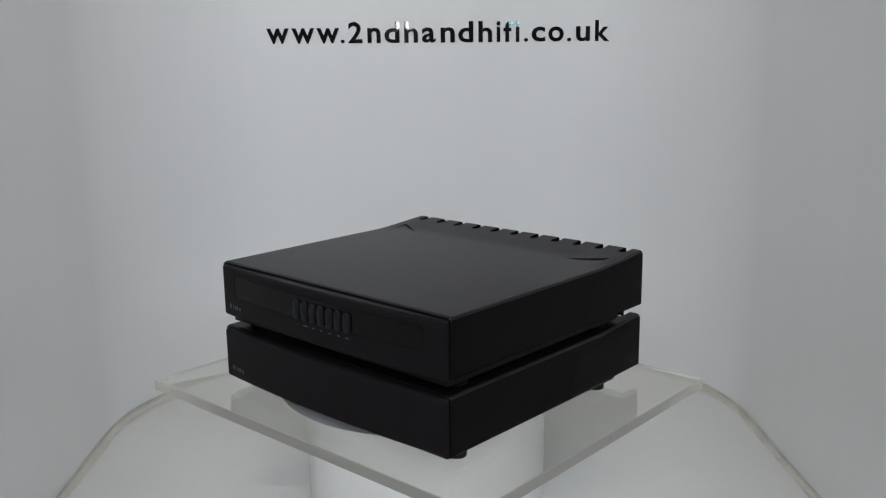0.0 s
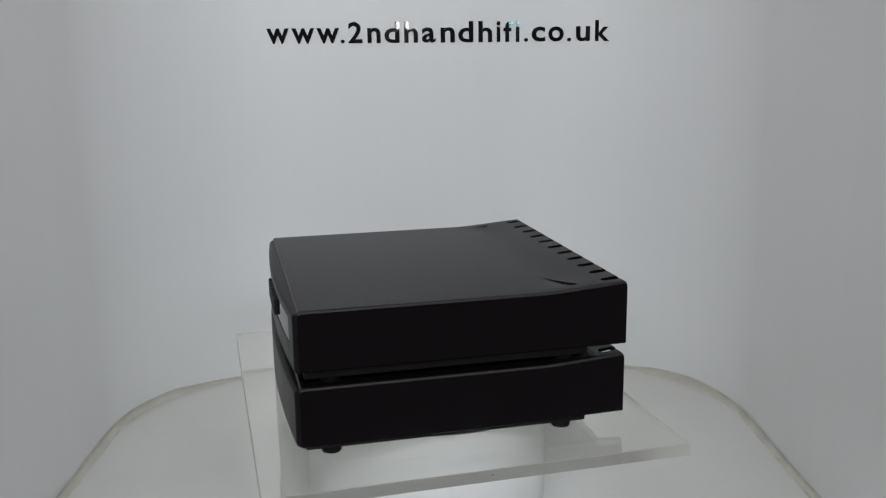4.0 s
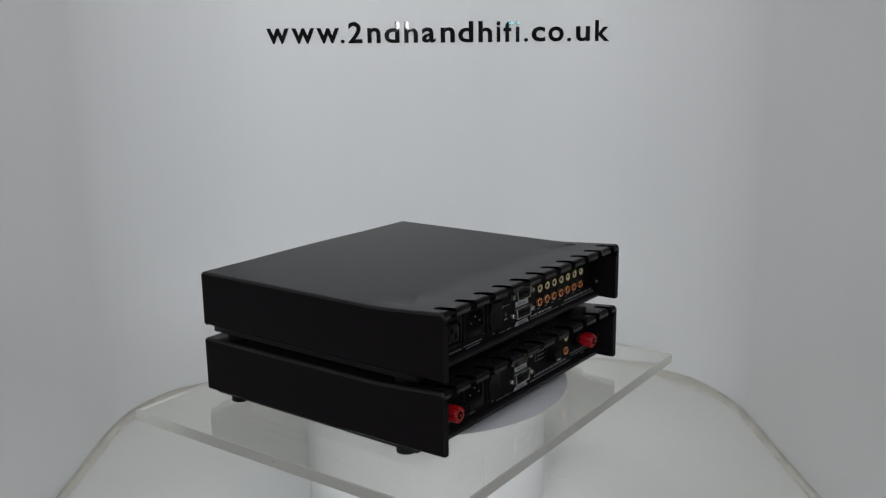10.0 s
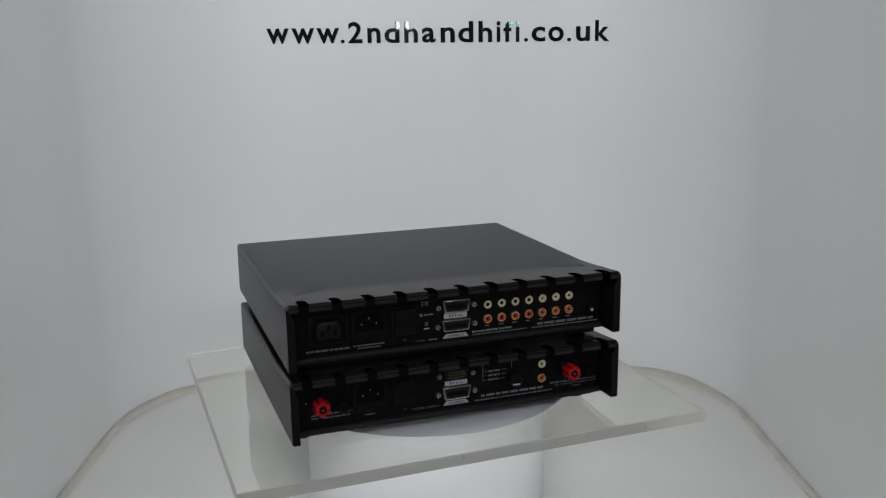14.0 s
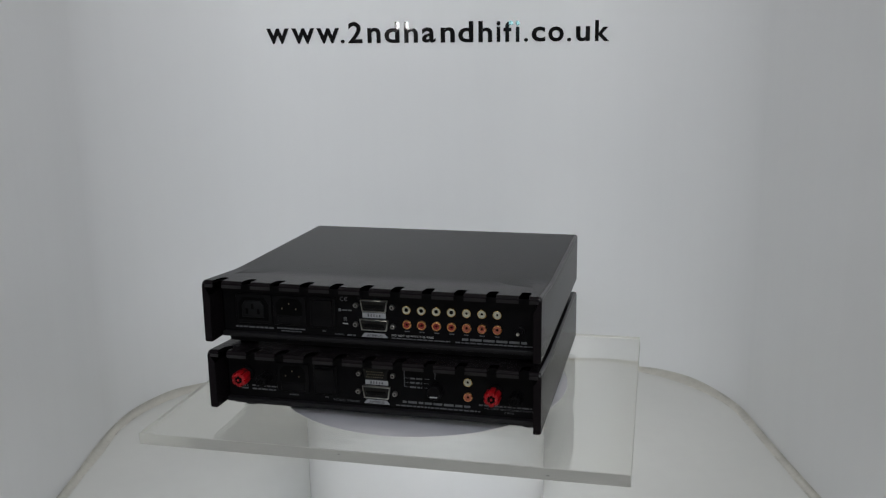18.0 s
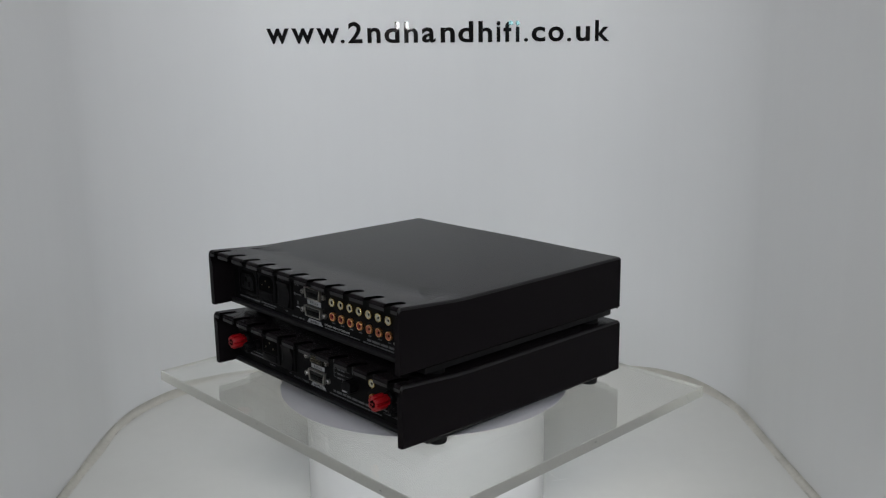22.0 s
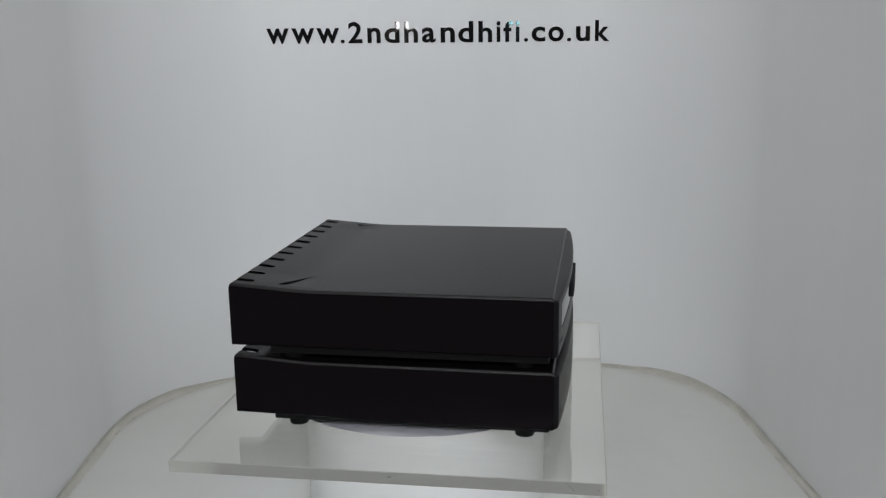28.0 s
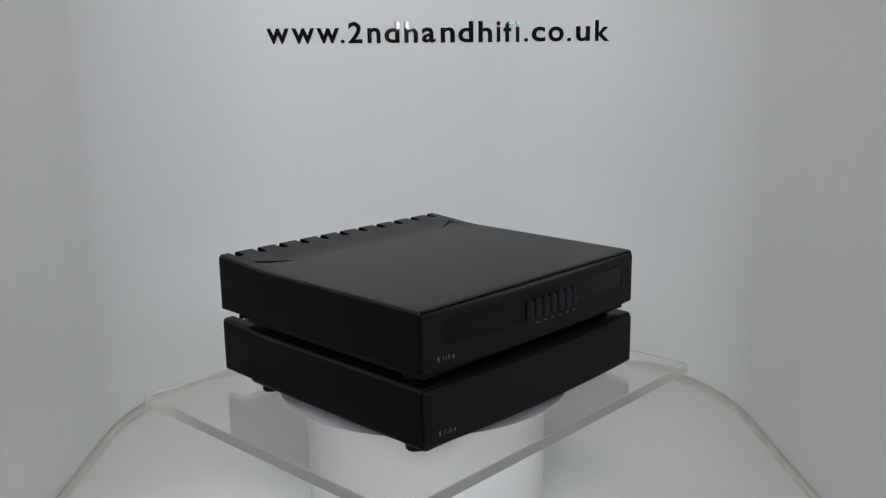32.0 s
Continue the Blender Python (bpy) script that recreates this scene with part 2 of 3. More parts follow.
def seal_bead():
    """The uneven bead of sealant where the wall meets the floor, with grime along both its edges."""
    bm, inner, outer = bmesh.new(), bmesh.new(), bmesh.new()
    plan, rings, lines = booth_plan(), [], ([], [])
    for i, (x, y) in enumerate(plan):
        a, b = Vector(plan[max(i - 1, 0)]), Vector(plan[min(i + 1, len(plan) - 1)])
        side = (b - a).normalized()
        into = Vector((side.y, -side.x))
        share = min(max((abs(x) - 0.25) / 0.15, 0), 1)
        bend = math.exp(-((abs(x) - 0.37) / 0.035) ** 2) if y > 0.1 else 0.0
        w = (0.0034 + 0.0038 * share + 0.0022 * bend) * (1 + 0.22 * noise.noise((x * 14, y * 14, 3)))
        h = (0.0032 + 0.0026 * share + 0.0040 * bend) * (1 + 0.30 * noise.noise((x * 11, y * 11, 9)))
        ring = []
        for k in range(6):
            t = k / 5
            o = into * (w * (1 - t) ** 1.6)
            ring.append(bm.verts.new((x + o.x, y + o.y, FLOOR_Z + 0.00005 + h * t ** 1.6)))
        rings.append(ring)
        g = 0.0011 * (1 + 0.7 * noise.noise((x * 30, y * 30, 5)))
        near, far = into * (w + g * 0.5), into * (w - g)
        lines[0].append((inner.verts.new((x + near.x, y + near.y, FLOOR_Z + 0.0002)), inner.verts.new((x + far.x, y + far.y, FLOOR_Z + 0.0006))))
        g = 0.0009 * (1 + 0.8 * noise.noise((x * 25, y * 25, 15)))
        off = into * 0.0005
        lines[1].append((outer.verts.new((x + off.x, y + off.y, FLOOR_Z + h + g)), outer.verts.new((x + off.x * 2, y + off.y * 2, FLOOR_Z + h - g))))
    for a, b in zip(rings, rings[1:]):
        for k in range(5):
            bm.faces.new((a[k], a[k + 1], b[k + 1], b[k]))
    top = structure("trim_seal", bm, SEAL, "greyish uneven silicone bead along the foot of the wall")
    for line, strip in zip(lines, (inner, outer)):
        for a, b in zip(line, line[1:]):
            strip.faces.new((a[0], a[1], b[1], b[0]))
        part("grime_line", strip, GRIME, top, "brownish grime along the bead's edge")
    return top


booth_wall()
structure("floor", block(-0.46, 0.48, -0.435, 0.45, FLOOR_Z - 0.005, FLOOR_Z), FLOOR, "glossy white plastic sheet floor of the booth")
seal_bead()
SCUFF = material("scuff_grey", (0.585, 0.585, 0.565), 0.5, vary=0.2, scale=90)


def scuff_marks():
    """Thin grey scuffs on the floor sheet beside the plinth."""
    sheet = bpy.data.objects["floor"]
    for x0, y0, x1, y1 in [(0.1448, 0.0798, 0.1656, 0.0804), (0.1391, 0.0489, 0.1524, 0.0481), (0.1375, 0.0368, 0.1552, 0.0561), (0.1376, 0.0306, 0.1507, 0.0046), (0.1353, 0.003, 0.164, 0.0099), (0.1571, 0.04, 0.1692, 0.0136)]:
        bm = bmesh.new()
        a, b = Vector((x0, y0)), Vector((x1, y1))
        side = Vector((a.y - b.y, b.x - a.x)).normalized()
        left, right = [], []
        for i in range(9):
            t = i / 8
            p = a.lerp(b, t) + side * 0.0016 * noise.noise((t * 3, x0 * 50, y0 * 50))
            w = 0.0006 * math.sin(math.pi * min(max(t, 0.06), 0.94))
            left.append(bm.verts.new((p.x + side.x * w, p.y + side.y * w, FLOOR_Z + 0.0003)))
            right.append(bm.verts.new((p.x - side.x * w, p.y - side.y * w, FLOOR_Z + 0.0003)))
        for i in range(8):
            bm.faces.new((left[i], left[i + 1], right[i + 1], right[i]))
        part("scuff_mark", bm, SCUFF, sheet, smooth=0)


scuff_marks()
structure("floor_room", block(-2.5, 2.5, -3.6, 1.6, FLOOR_Z - 0.05, FLOOR_Z - 0.009), ROOM, "dim grey surface under the booth")
structure("wall_north", block(-2.5, 2.5, 1.6, 1.7, FLOOR_Z - 0.05, 2.0), ROOM, "plain dim room wall")
structure("wall_south", block(-2.5, 2.5, -3.7, -3.6, FLOOR_Z - 0.05, 2.0), ROOM, "plain dim room wall")
structure("wall_east", block(2.5, 2.6, -3.7, 1.7, FLOOR_Z - 0.05, 2.0), ROOM, "plain dim room wall")
structure("wall_west", block(-2.6, -2.5, -3.7, 1.7, FLOOR_Z - 0.05, 2.0), ROOM, "plain dim room wall")
structure("ceiling", block(-2.6, 2.6, -3.7, 1.7, 2.0, 2.05), ROOM, "plain dim ceiling")


def wall_lettering():
    """The web address in cut vinyl on the back wall, letter by letter."""
    top = thing("wall_lettering", pose(0.0, 0.374, 0.3583), "black glossy vinyl lettering of a web address on the white wall", "lettering")
    spans = [(-0.2124, -0.1812), (-0.1777, -0.1459), (-0.1430, -0.1115), (-0.1099, -0.1041), (-0.0991, -0.0794), (-0.0723, -0.0539), (-0.0485, -0.0274), (-0.0208, -0.0015), (0.0039, 0.0232), (0.0304, 0.0504), (0.0552, 0.0766), (0.0838, 0.1033), (0.1094, 0.1151), (0.1193, 0.1328), (0.1365, 0.1423), (0.1484, 0.1542), (0.1594, 0.1790), (0.1831, 0.2052), (0.2100, 0.2160), (0.2228, 0.2425), (0.2494, 0.2689)]
    tall, low, dot = 0.0291, 0.0209, 0.0051
    for glyph, (x0, x1) in zip("www.2ndhandhifi.co.uk", spans):
        height = dot if glyph == "." else low if glyph in "wnaocu" else tall
        one = text_mesh(glyph, x1 - x0, height, 0.0004, 0.022)
        for v in one.verts:
            x = v.co.x + x0
            base = 0.3601 + -0.00473 * (x - (-0.2064))
            v.co = Vector((x, back_wall_y(x) - 0.374 - 0.0005 - v.co.z, base - 0.3583 + v.co.y))
        part("letter", one, VINYL, top, smooth=0)
    return top


wall_lettering()


def room_lamp(x, z, w, h, mat, label):
    top = thing("spot_lamp", pose(x, -3.58, z), label, "lamp", "small lamps across the room")
    part("housing", block(-w / 2 - 0.006, w / 2 + 0.006, -0.02, 0.0, -h / 2 - 0.006, h / 2 + 0.006, 0.002), SOCKET, top)
    part("lens", block(-w / 2, w / 2, 0.001, 0.006, -h / 2, h / 2, 0.001), mat, top, "glowing lamp lens")


room_lamp(0.194, 0.452, 0.032, 0.040, LAMP_WHITE, "small white glowing lamp on the far room wall")
room_lamp(0.246, 0.452, 0.032, 0.040, LAMP_WHITE, "small white glowing lamp on the far room wall")
room_lamp(0.821, 0.456, 0.030, 0.022, LAMP_CYAN, "small bluish glowing lamp on the far room wall")
room_lamp(0.863, 0.455, 0.030, 0.022, LAMP_CYAN, "small bluish glowing lamp on the far room wall")

STRIP = glow("strip_light_glow", (0.93, 0.98, 1.0), 46.0)


def strip_light(x, z, w, h):
    top = thing("strip_light", pose(x, -3.58, z), "long white glowing strip light on the far room wall", "lamp")
    part("housing", block(-w / 2 - 0.02, w / 2 + 0.02, -0.02, 0.0, -h / 2 - 0.02, h / 2 + 0.02, 0.004), SOCKET, top)
    part("diffuser", block(-w / 2, w / 2, 0.001, 0.02, -h / 2, h / 2, 0.003), STRIP, top, "glowing opal diffuser")


strip_light(-0.15, 1.165, 1.4, 0.08)

# ---- the turntable ----
PLATE_T = 0.0114


def plinth():
    top = thing("plinth", pose(0, 0, FLOOR_Z), "white round plastic plinth under the turntable plate", "plinth")
    h = -PLATE_T - 0.0004 - FLOOR_Z
    part("drum", revolve([(0.1285, 0.0), (0.1296, 0.0012), (0.1296, h - 0.003)], 96), PLINTH, top)
    part("top_cap", revolve([(0.1296, h - 0.003), (0.1296, h - 0.0006), (0.1288, h)], 96), PLINTH, top)
    return top


plinth()


def turntable_disc():
    bm = revolve([(0.1551, 0.0002), (0.1556, 0.0004), (0.1556, 0.0006), (0.1552, 0.0008), (0.02, 0.0008)], 128)
    return tagged(new("turntable_disc", finish(bm, "turntable_disc", DISC)), "thin round grey disc lying on the clear plate", "turntable")


disc = turntable_disc()


def glass_plate():
    bm = block(-0.2306, 0.2306, -0.1926, 0.1926, -PLATE_T, 0.0, 0.0006, 1)
    for f in bm.faces:
        f.material_index = 0 if abs(f.normal.z) > 0.9 else 1
    ob = new("turntable_plate", finish(bm, "turntable_plate", (CLEAR, SAWN), 0))
    ob.visible_shadow = False
    for x, y, z, w in ((0.2307, 0.004, -0.0050, 0.0030), (-0.2307, -0.008, -0.0045, 0.0034), (-0.2307, -0.186, -0.0060, 0.0016), (-0.196, -0.1927, -0.0050, 0.0040), (0.03, 0.1927, -0.0040, 0.0024), (-0.16, 0.1927, -0.0070, 0.0030)):
        along = abs(y) < 0.19 and abs(x) > 0.23
        bit = bmesh.new()
        bmesh.ops.create_icosphere(bit, subdivisions=1, radius=1)
        for v in bit.verts:
            k = 0.6 + 0.3 * noise.noise(v.co * 2.3 + Vector((x, y, z)) * 90)
            v.co = Vector((v.co.x * (0.0003 if along else w) * k, v.co.y * (w if along else 0.0003) * k, v.co.z * 0.0011 * k))
        part("chip", bit, NICK, ob, "small chipped nick in the edge", at=pose(x, y, z))
    bit = bmesh.new()
    rows = [[bit.verts.new((-0.2309 + 0.0003 * k, -0.158 - 0.0082 * t + side * 0.00035 * math.sin(math.pi * (0.1 + 0.8 * t)), -0.0004 - 0.0082 * t ** 1.2)) for k, side in ((0, -1), (0, 1), (1, 0))] for t in (0, 0.25, 0.5, 0.75, 1)]
    for a, b in zip(rows, rows[1:]):
        for i in range(3):
            bit.faces.new((a[i], a[i - 1], b[i - 1], b[i]))
    for end in (rows[0], rows[-1]):
        bit.faces.new(end)
    part("crack", bit, NICK, ob, "thin dark crack across the edge", smooth=0)
    return tagged(ob, "clear acrylic rectangular plate with sawn edges on the plinth", "turntable plate")


plate = glass_plate()

# ---- the two hi-fi units ----
HALF = 0.1621
FRONT, BACK, REAR_Y = -0.1506, 0.1530, 0.1282
RISE = 0.0056
SLOT_Y = 0.1355
SLOTS = [0.1465 - 0.0293 * i for i in range(11)]


def ease(a, b, v):
    t = min(max((v - a) / (b - a), 0), 1)
    return t * t * (3 - 2 * t)


def rear_ramp(y, start=0.083):
    """The lid's even climb to its rear edge, soft at its start."""
    t, a = (y - start) / (BACK - start), 0.35
    return 0.0 if t <= 0 else (t * t / (2 * a) if t < a else t - a / 2) / (1 - a / 2)


CREASE = 0.0868


def crease_shift(x):
    """How far behind its inner end the pressed crease runs at x."""
    ax = abs(x)
    return 0.0205 * min(max((ax - 0.1070) / 0.0375, 0), 1.1) * (1 - ease(0.1490, 0.1590, ax))


def cover_rise(x, y, ahead=False):
    """How far the lid rises above its flat: a ramp to the rear edge, with a pressed crease near each side."""
    ax = abs(x)
    edge = rear_ramp(y, 0.066)
    k = ease(0.108, 0.152, ax)
    s = rear_ramp(y) * (1 - k) + edge * k
    if ahead:
        depth = 0.30 * ease(0.1050, 0.1400, ax) * (1 - ease(0.1455, 0.1490, ax))
        s -= depth * math.exp(-(CREASE + crease_shift(x) - y) / 0.010)
    return RISE * s


def cover(foot, flat, lift):
    """The one-piece lid and sides, with slots cut in the rear edge and its hanging lip."""
    bm = bmesh.new()
    r = 0.0026
    slot_sides = {round(v, 5) for s in SLOTS for v in (s - 0.0045, s - 0.0030, s + 0.0030, s + 0.0045)}
    fine = {round(sgn * (0.098 + 0.0015 * i), 5) for i in range(40) for sgn in (-1, 1)}
    xs = sorted(slot_sides | fine | {round(-0.096 + 0.004 * i, 5) for i in range(49)} | {round(-HALF + r, 5), round(HALF - r, 5)})
    ys = [FRONT, FRONT + 0.0006, FRONT + 0.0015, FRONT + 0.003] + [-0.148 + 0.008 * i for i in range(25)]
    ys += [0.050 + 0.004 * i for i in range(7)] + [0.0765 + 0.002 * i for i in range(5)] + [CREASE - 0.0003, CREASE + 0.0003]
    ys += [0.0885 + 0.002 * i for i in range(10)] + [0.110 + 0.003 * i for i in range(7)]
    ys += [SLOT_Y - 0.002, SLOT_Y, SLOT_Y + 0.004, SLOT_Y + 0.009, SLOT_Y + 0.013]
    ys += [BACK - d for d in (0.0036, 0.0027, 0.0019, 0.0012, 0.0006, 0.0002, 0.0)]
    arc = [(math.sin(radians(a)), math.cos(radians(a))) for a in (22, 45, 67, 90)]
    turns = 8

    def section(y):
        low = foot + lift * max(0.0, y / BACK)
        down = [(HALF, z) for z in (0.055, 0.04, 0.025, low + 0.0012)] + [(HALF - 0.0012, low), (HALF - 0.0072, low), (HALF - 0.0072, 0.045), (HALF - 0.0072, 0.060)]
        fall = 0.0012 * (1 - min((y - FRONT) / 0.003, 1)) ** 2
        fall += 0.0036 - math.sqrt(0.0036 ** 2 - max(0.0, 0.0036 - (BACK - y)) ** 2)

        def along(x):
            if 0.046 < y <= CREASE:
                return y + crease_shift(x) * (y - 0.046) / (CREASE - 0.046)
            if CREASE < y < 0.130:
                return y + crease_shift(x) * (0.130 - y) / (0.130 - CREASE)
            return y
        edge = [(HALF - r + r * s, y, flat + cover_rise(HALF, y) - r + r * c - fall) for s, c in arc]
        down = [(x, y, z) for x, z in down]
        pts = [(-x, yy, z) for x, yy, z in down[::-1]] + [(-x, yy, z) for x, yy, z in edge[::-1]]
        pts += [(x, along(x), flat + cover_rise(x, along(x), y < CREASE) - fall) for x in xs]
        return pts + edge + down

    rows = [[bm.verts.new(p) for p in section(y)] for y in ys]
    first = turns + len(arc)

    def slotted(i, y):
        k = i - first
        if 0 <= k < len(xs) - 1 and y > SLOT_Y - 0.002:
            c = (xs[k] + xs[k + 1]) / 2
            return any(abs(c - s) < (0.0044 if y > SLOT_Y else 0.0029) for s in SLOTS)
        return False

    n = len(rows[0])
    for j in range(len(ys) - 1):
        for i in range(n - 1):
            if not slotted(i, (ys[j] + ys[j + 1]) / 2):
                f = bm.faces.new((rows[j][i], rows[j][i + 1], rows[j + 1][i + 1], rows[j + 1][i]))
                # side rims and lid front take the black with the added highlight
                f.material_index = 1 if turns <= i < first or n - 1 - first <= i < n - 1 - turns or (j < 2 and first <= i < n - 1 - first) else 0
    for row in (rows[0], rows[-1]):
        bm.faces.new(row[:first])
        bm.faces.new(row[n - first:])
    # the hanging lip at the rear edge
    lip = [[bm.verts.new((x, BACK, flat + RISE - d)) for x in xs] for d in (0.0039, 0.0046, 0.0068)]
    for a, b in ((rows[-1][first:first + len(xs)], lip[0]), lip[:2], lip[1:]):
        for i in range(len(xs) - 1):
            if not slotted(first + i, BACK):
                # lip faces carry the added highlight too
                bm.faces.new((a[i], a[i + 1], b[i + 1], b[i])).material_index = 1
    bmesh.ops.delete(bm, geom=[v for v in bm.verts if not v.link_faces], context="VERTS")
    return bm


def lid_underside(flat):
    """The inner skin of the lid, which gives it its thickness."""
    bm = bmesh.new()
    xs = sorted({round(v, 5) for s in SLOTS for v in (s - 0.0045, s + 0.0045)} | {-HALF + 0.0065, HALF - 0.0065})
    ys = [FRONT + 0.002, 0.05, 0.09, 0.12, SLOT_Y - 0.002, BACK - 0.0022]
    rows = [[bm.verts.new((x, y, flat + RISE * rear_ramp(y) - (0.0040 if y < 0.125 else 0.0028))) for x in xs] for y in ys]
    hang = [bm.verts.new((x, BACK - 0.0022, flat + RISE - 0.0066)) for x in xs]
    rows.append(hang)
    for j in range(len(rows) - 1):
        for i in range(len(xs) - 1):
            c = (xs[i] + xs[i + 1]) / 2
            if not (j >= len(ys) - 2 and any(abs(c - s) < 0.0044 for s in SLOTS)):
                bm.faces.new((rows[j][i], rows[j][i + 1], rows[j + 1][i + 1], rows[j + 1][i]))
    bmesh.ops.solidify(bm, geom=bm.faces[:], thickness=0.0006)
    return bm


def front_y(x):
    return FRONT - 0.0040 - 0.0074 * (1 - (x / HALF) ** 2)


def front_panel(window, z1):
    """The bowed front panel; the window's field is sunk in it."""
    bm = bmesh.new()
    z0, r = 0.0122, 0.0022
    end = HALF - 0.0020
    xs = [-0.1555 + 0.311 * i / 60 for i in range(61)] + [sgn * (end - d) for d in (0.0, 0.0003, 0.0009, 0.0018, 0.0030) for sgn in (-1, 1)]
    zs = [(z0, 0.0035), (z0 + 0.0006, 0.0012), (z0 + r, 0.0), (0.022, 0), (0.030, 0)]
    zs += [(0.0343, 0), (0.0346, 0), (0.040, 0), (0.046, 0), (0.052, 0), (0.0574, 0), (0.0577, 0)]
    zs += [(z1 - 0.0030, 0), (z1 - 0.0018, 0.0004), (z1 - 0.0007, 0.0014), (z1, 0.0030)]
    if window:
        xs += [-0.1354, -0.1350, 0.1350, 0.1354]
    xs = sorted(set(xs))
    rows = []
    for x in xs:
        corner = 0.0036 - math.sqrt(max(0.0036 ** 2 - max(0.0, abs(x) - (end - 0.0036)) ** 2, 0))
        row = []
        for z, inset in zs:
            sunk = 0.0012 if window and abs(x) < 0.1352 and 0.0345 < z < 0.0575 else 0
            row.append(bm.verts.new((x, min(front_y(x) + inset + corner + sunk, FRONT + 0.001), z)))
        row.append(bm.verts.new((x, FRONT + 0.0012, z1)))
        row.append(bm.verts.new((x, FRONT + 0.0012, z0)))
        rows.append(row)
    n = len(rows[0])
    for a, b in zip(rows, rows[1:]):
        for k in range(n):
            bm.faces.new((a[k], a[(k + 1) % n], b[(k + 1) % n], b[k]))
    bm.faces.new(rows[0])
    bm.faces.new(rows[-1][::-1])
    return bm


def bowed_slab(x0, x1, z0, z1, proud, thick):
    """A thin piece that follows the bow of the front."""
    bm = bmesh.new()
    n = 40
    rows = []
    r = 0.0045
    ends = [r * (1 - math.cos(radians(15 * i))) for i in range(6)]
    for d in ends + [r + (x1 - x0 - 2 * r) * i / n for i in range(n + 1)] + [x1 - x0 - e for e in ends[::-1]]:
        x = x0 + d
        near = max(0.0, r - min(d, x1 - x0 - d))
        cut = r - math.sqrt(max(r * r - near * near, 0))
        y = front_y(x) - proud
        rows.append([bm.verts.new(c) for c in ((x, y, z0 + cut), (x, y, z1 - cut), (x, y + thick, z1 - cut), (x, y + thick, z0 + cut))])
    for a, b in zip(rows, rows[1:]):
        for k in range(4):
            bm.faces.new((a[k], a[(k + 1) % 4], b[(k + 1) % 4], b[k]))
    bm.faces.new(rows[0])
    bm.faces.new(rows[-1][::-1])
    return bm


def print_bars(x0, x1, z, h, parent, y, mat=PRINT, seed=1, rear=True, name="print_line"):
    """A line of writing too small to read, as word bars."""
    rng = random.Random(seed)
    bm = bmesh.new()
    x, sgn = 0.0, -1 if rear else 1
    length = abs(x1 - x0)
    while x < length - h * 0.6:
        w = min(h * rng.uniform(1.6, 5.0), length - x)
        cx = x0 + sgn * (x + w / 2)
        m = Matrix.Translation((cx, y, z)) @ (BACKWARDS if rear else FORWARDS)
        slab([(-w / 2, -h / 2), (w / 2, -h / 2), (w / 2, h / 2), (-w / 2, h / 2)], 0.0002, bm=bm, at=m)
        x += w + h * 0.7
    return part(name, bm, mat, parent, smooth=0)


def letter_bars(x, z, parent, n=5):
    """A short word too small to read, one narrow bar a letter, on a rear label."""
    bm = bmesh.new()
    for i in range(n):
        h = 0.0027 if i < 3 else 0.0020
        w = 0.0014 if i in (0, n - 1) else 0.0008
        m = behind(x - 0.0028 * (i - (n - 1) / 2), z - 0.00135 + h / 2, REAR_Y + 0.0003)
        slab([(-w / 2, -h / 2), (w / 2, -h / 2), (w / 2, h / 2), (-w / 2, h / 2)], 0.0002, bm=bm, at=m)
    return part("print_line", bm, DARK_PRINT, parent, smooth=0)


def lettering(body, x0, x1, z, h, parent, y, mat=PRINT):
    """Words that face the rear, from x0 to x1."""
    bm = text_mesh(body, abs(x1 - x0), h, 0.0002)
    return part("printed_words", bm, mat, parent, at=behind(x0, z - h / 2, y), smooth=0)


def phono_socket(x, z, ring, hollow, parent):
    """A phono socket: gold rim, coloured insulator, dark bore."""
    inner = 0.0031 if ring is RED_RING else 0.0036
    s = part("phono_socket", revolve([(0.0044, 0), (0.0044, 0.0012), (0.0043, 0.0020), (0.0040, 0.0023), (inner, 0.0023), (inner, 0.0012)], 20), BRASS if ring is WHITE_RING else COPPER, parent, "gold-plated socket rim", at=behind(x, z, REAR_Y))
    part("insulator", revolve([(inner + 0.0001, 0.0006), (inner - 0.0001, 0.0021), (0.0020, 0.0019), (0.0018, 0.0013)], 18), ring, s)
    part("centre_hole", revolve([(0.0019 if hollow else 0.0011, 0.0008), (0.0019 if hollow else 0.0011, 0.0016)], 12), HOLE, s)
    return s


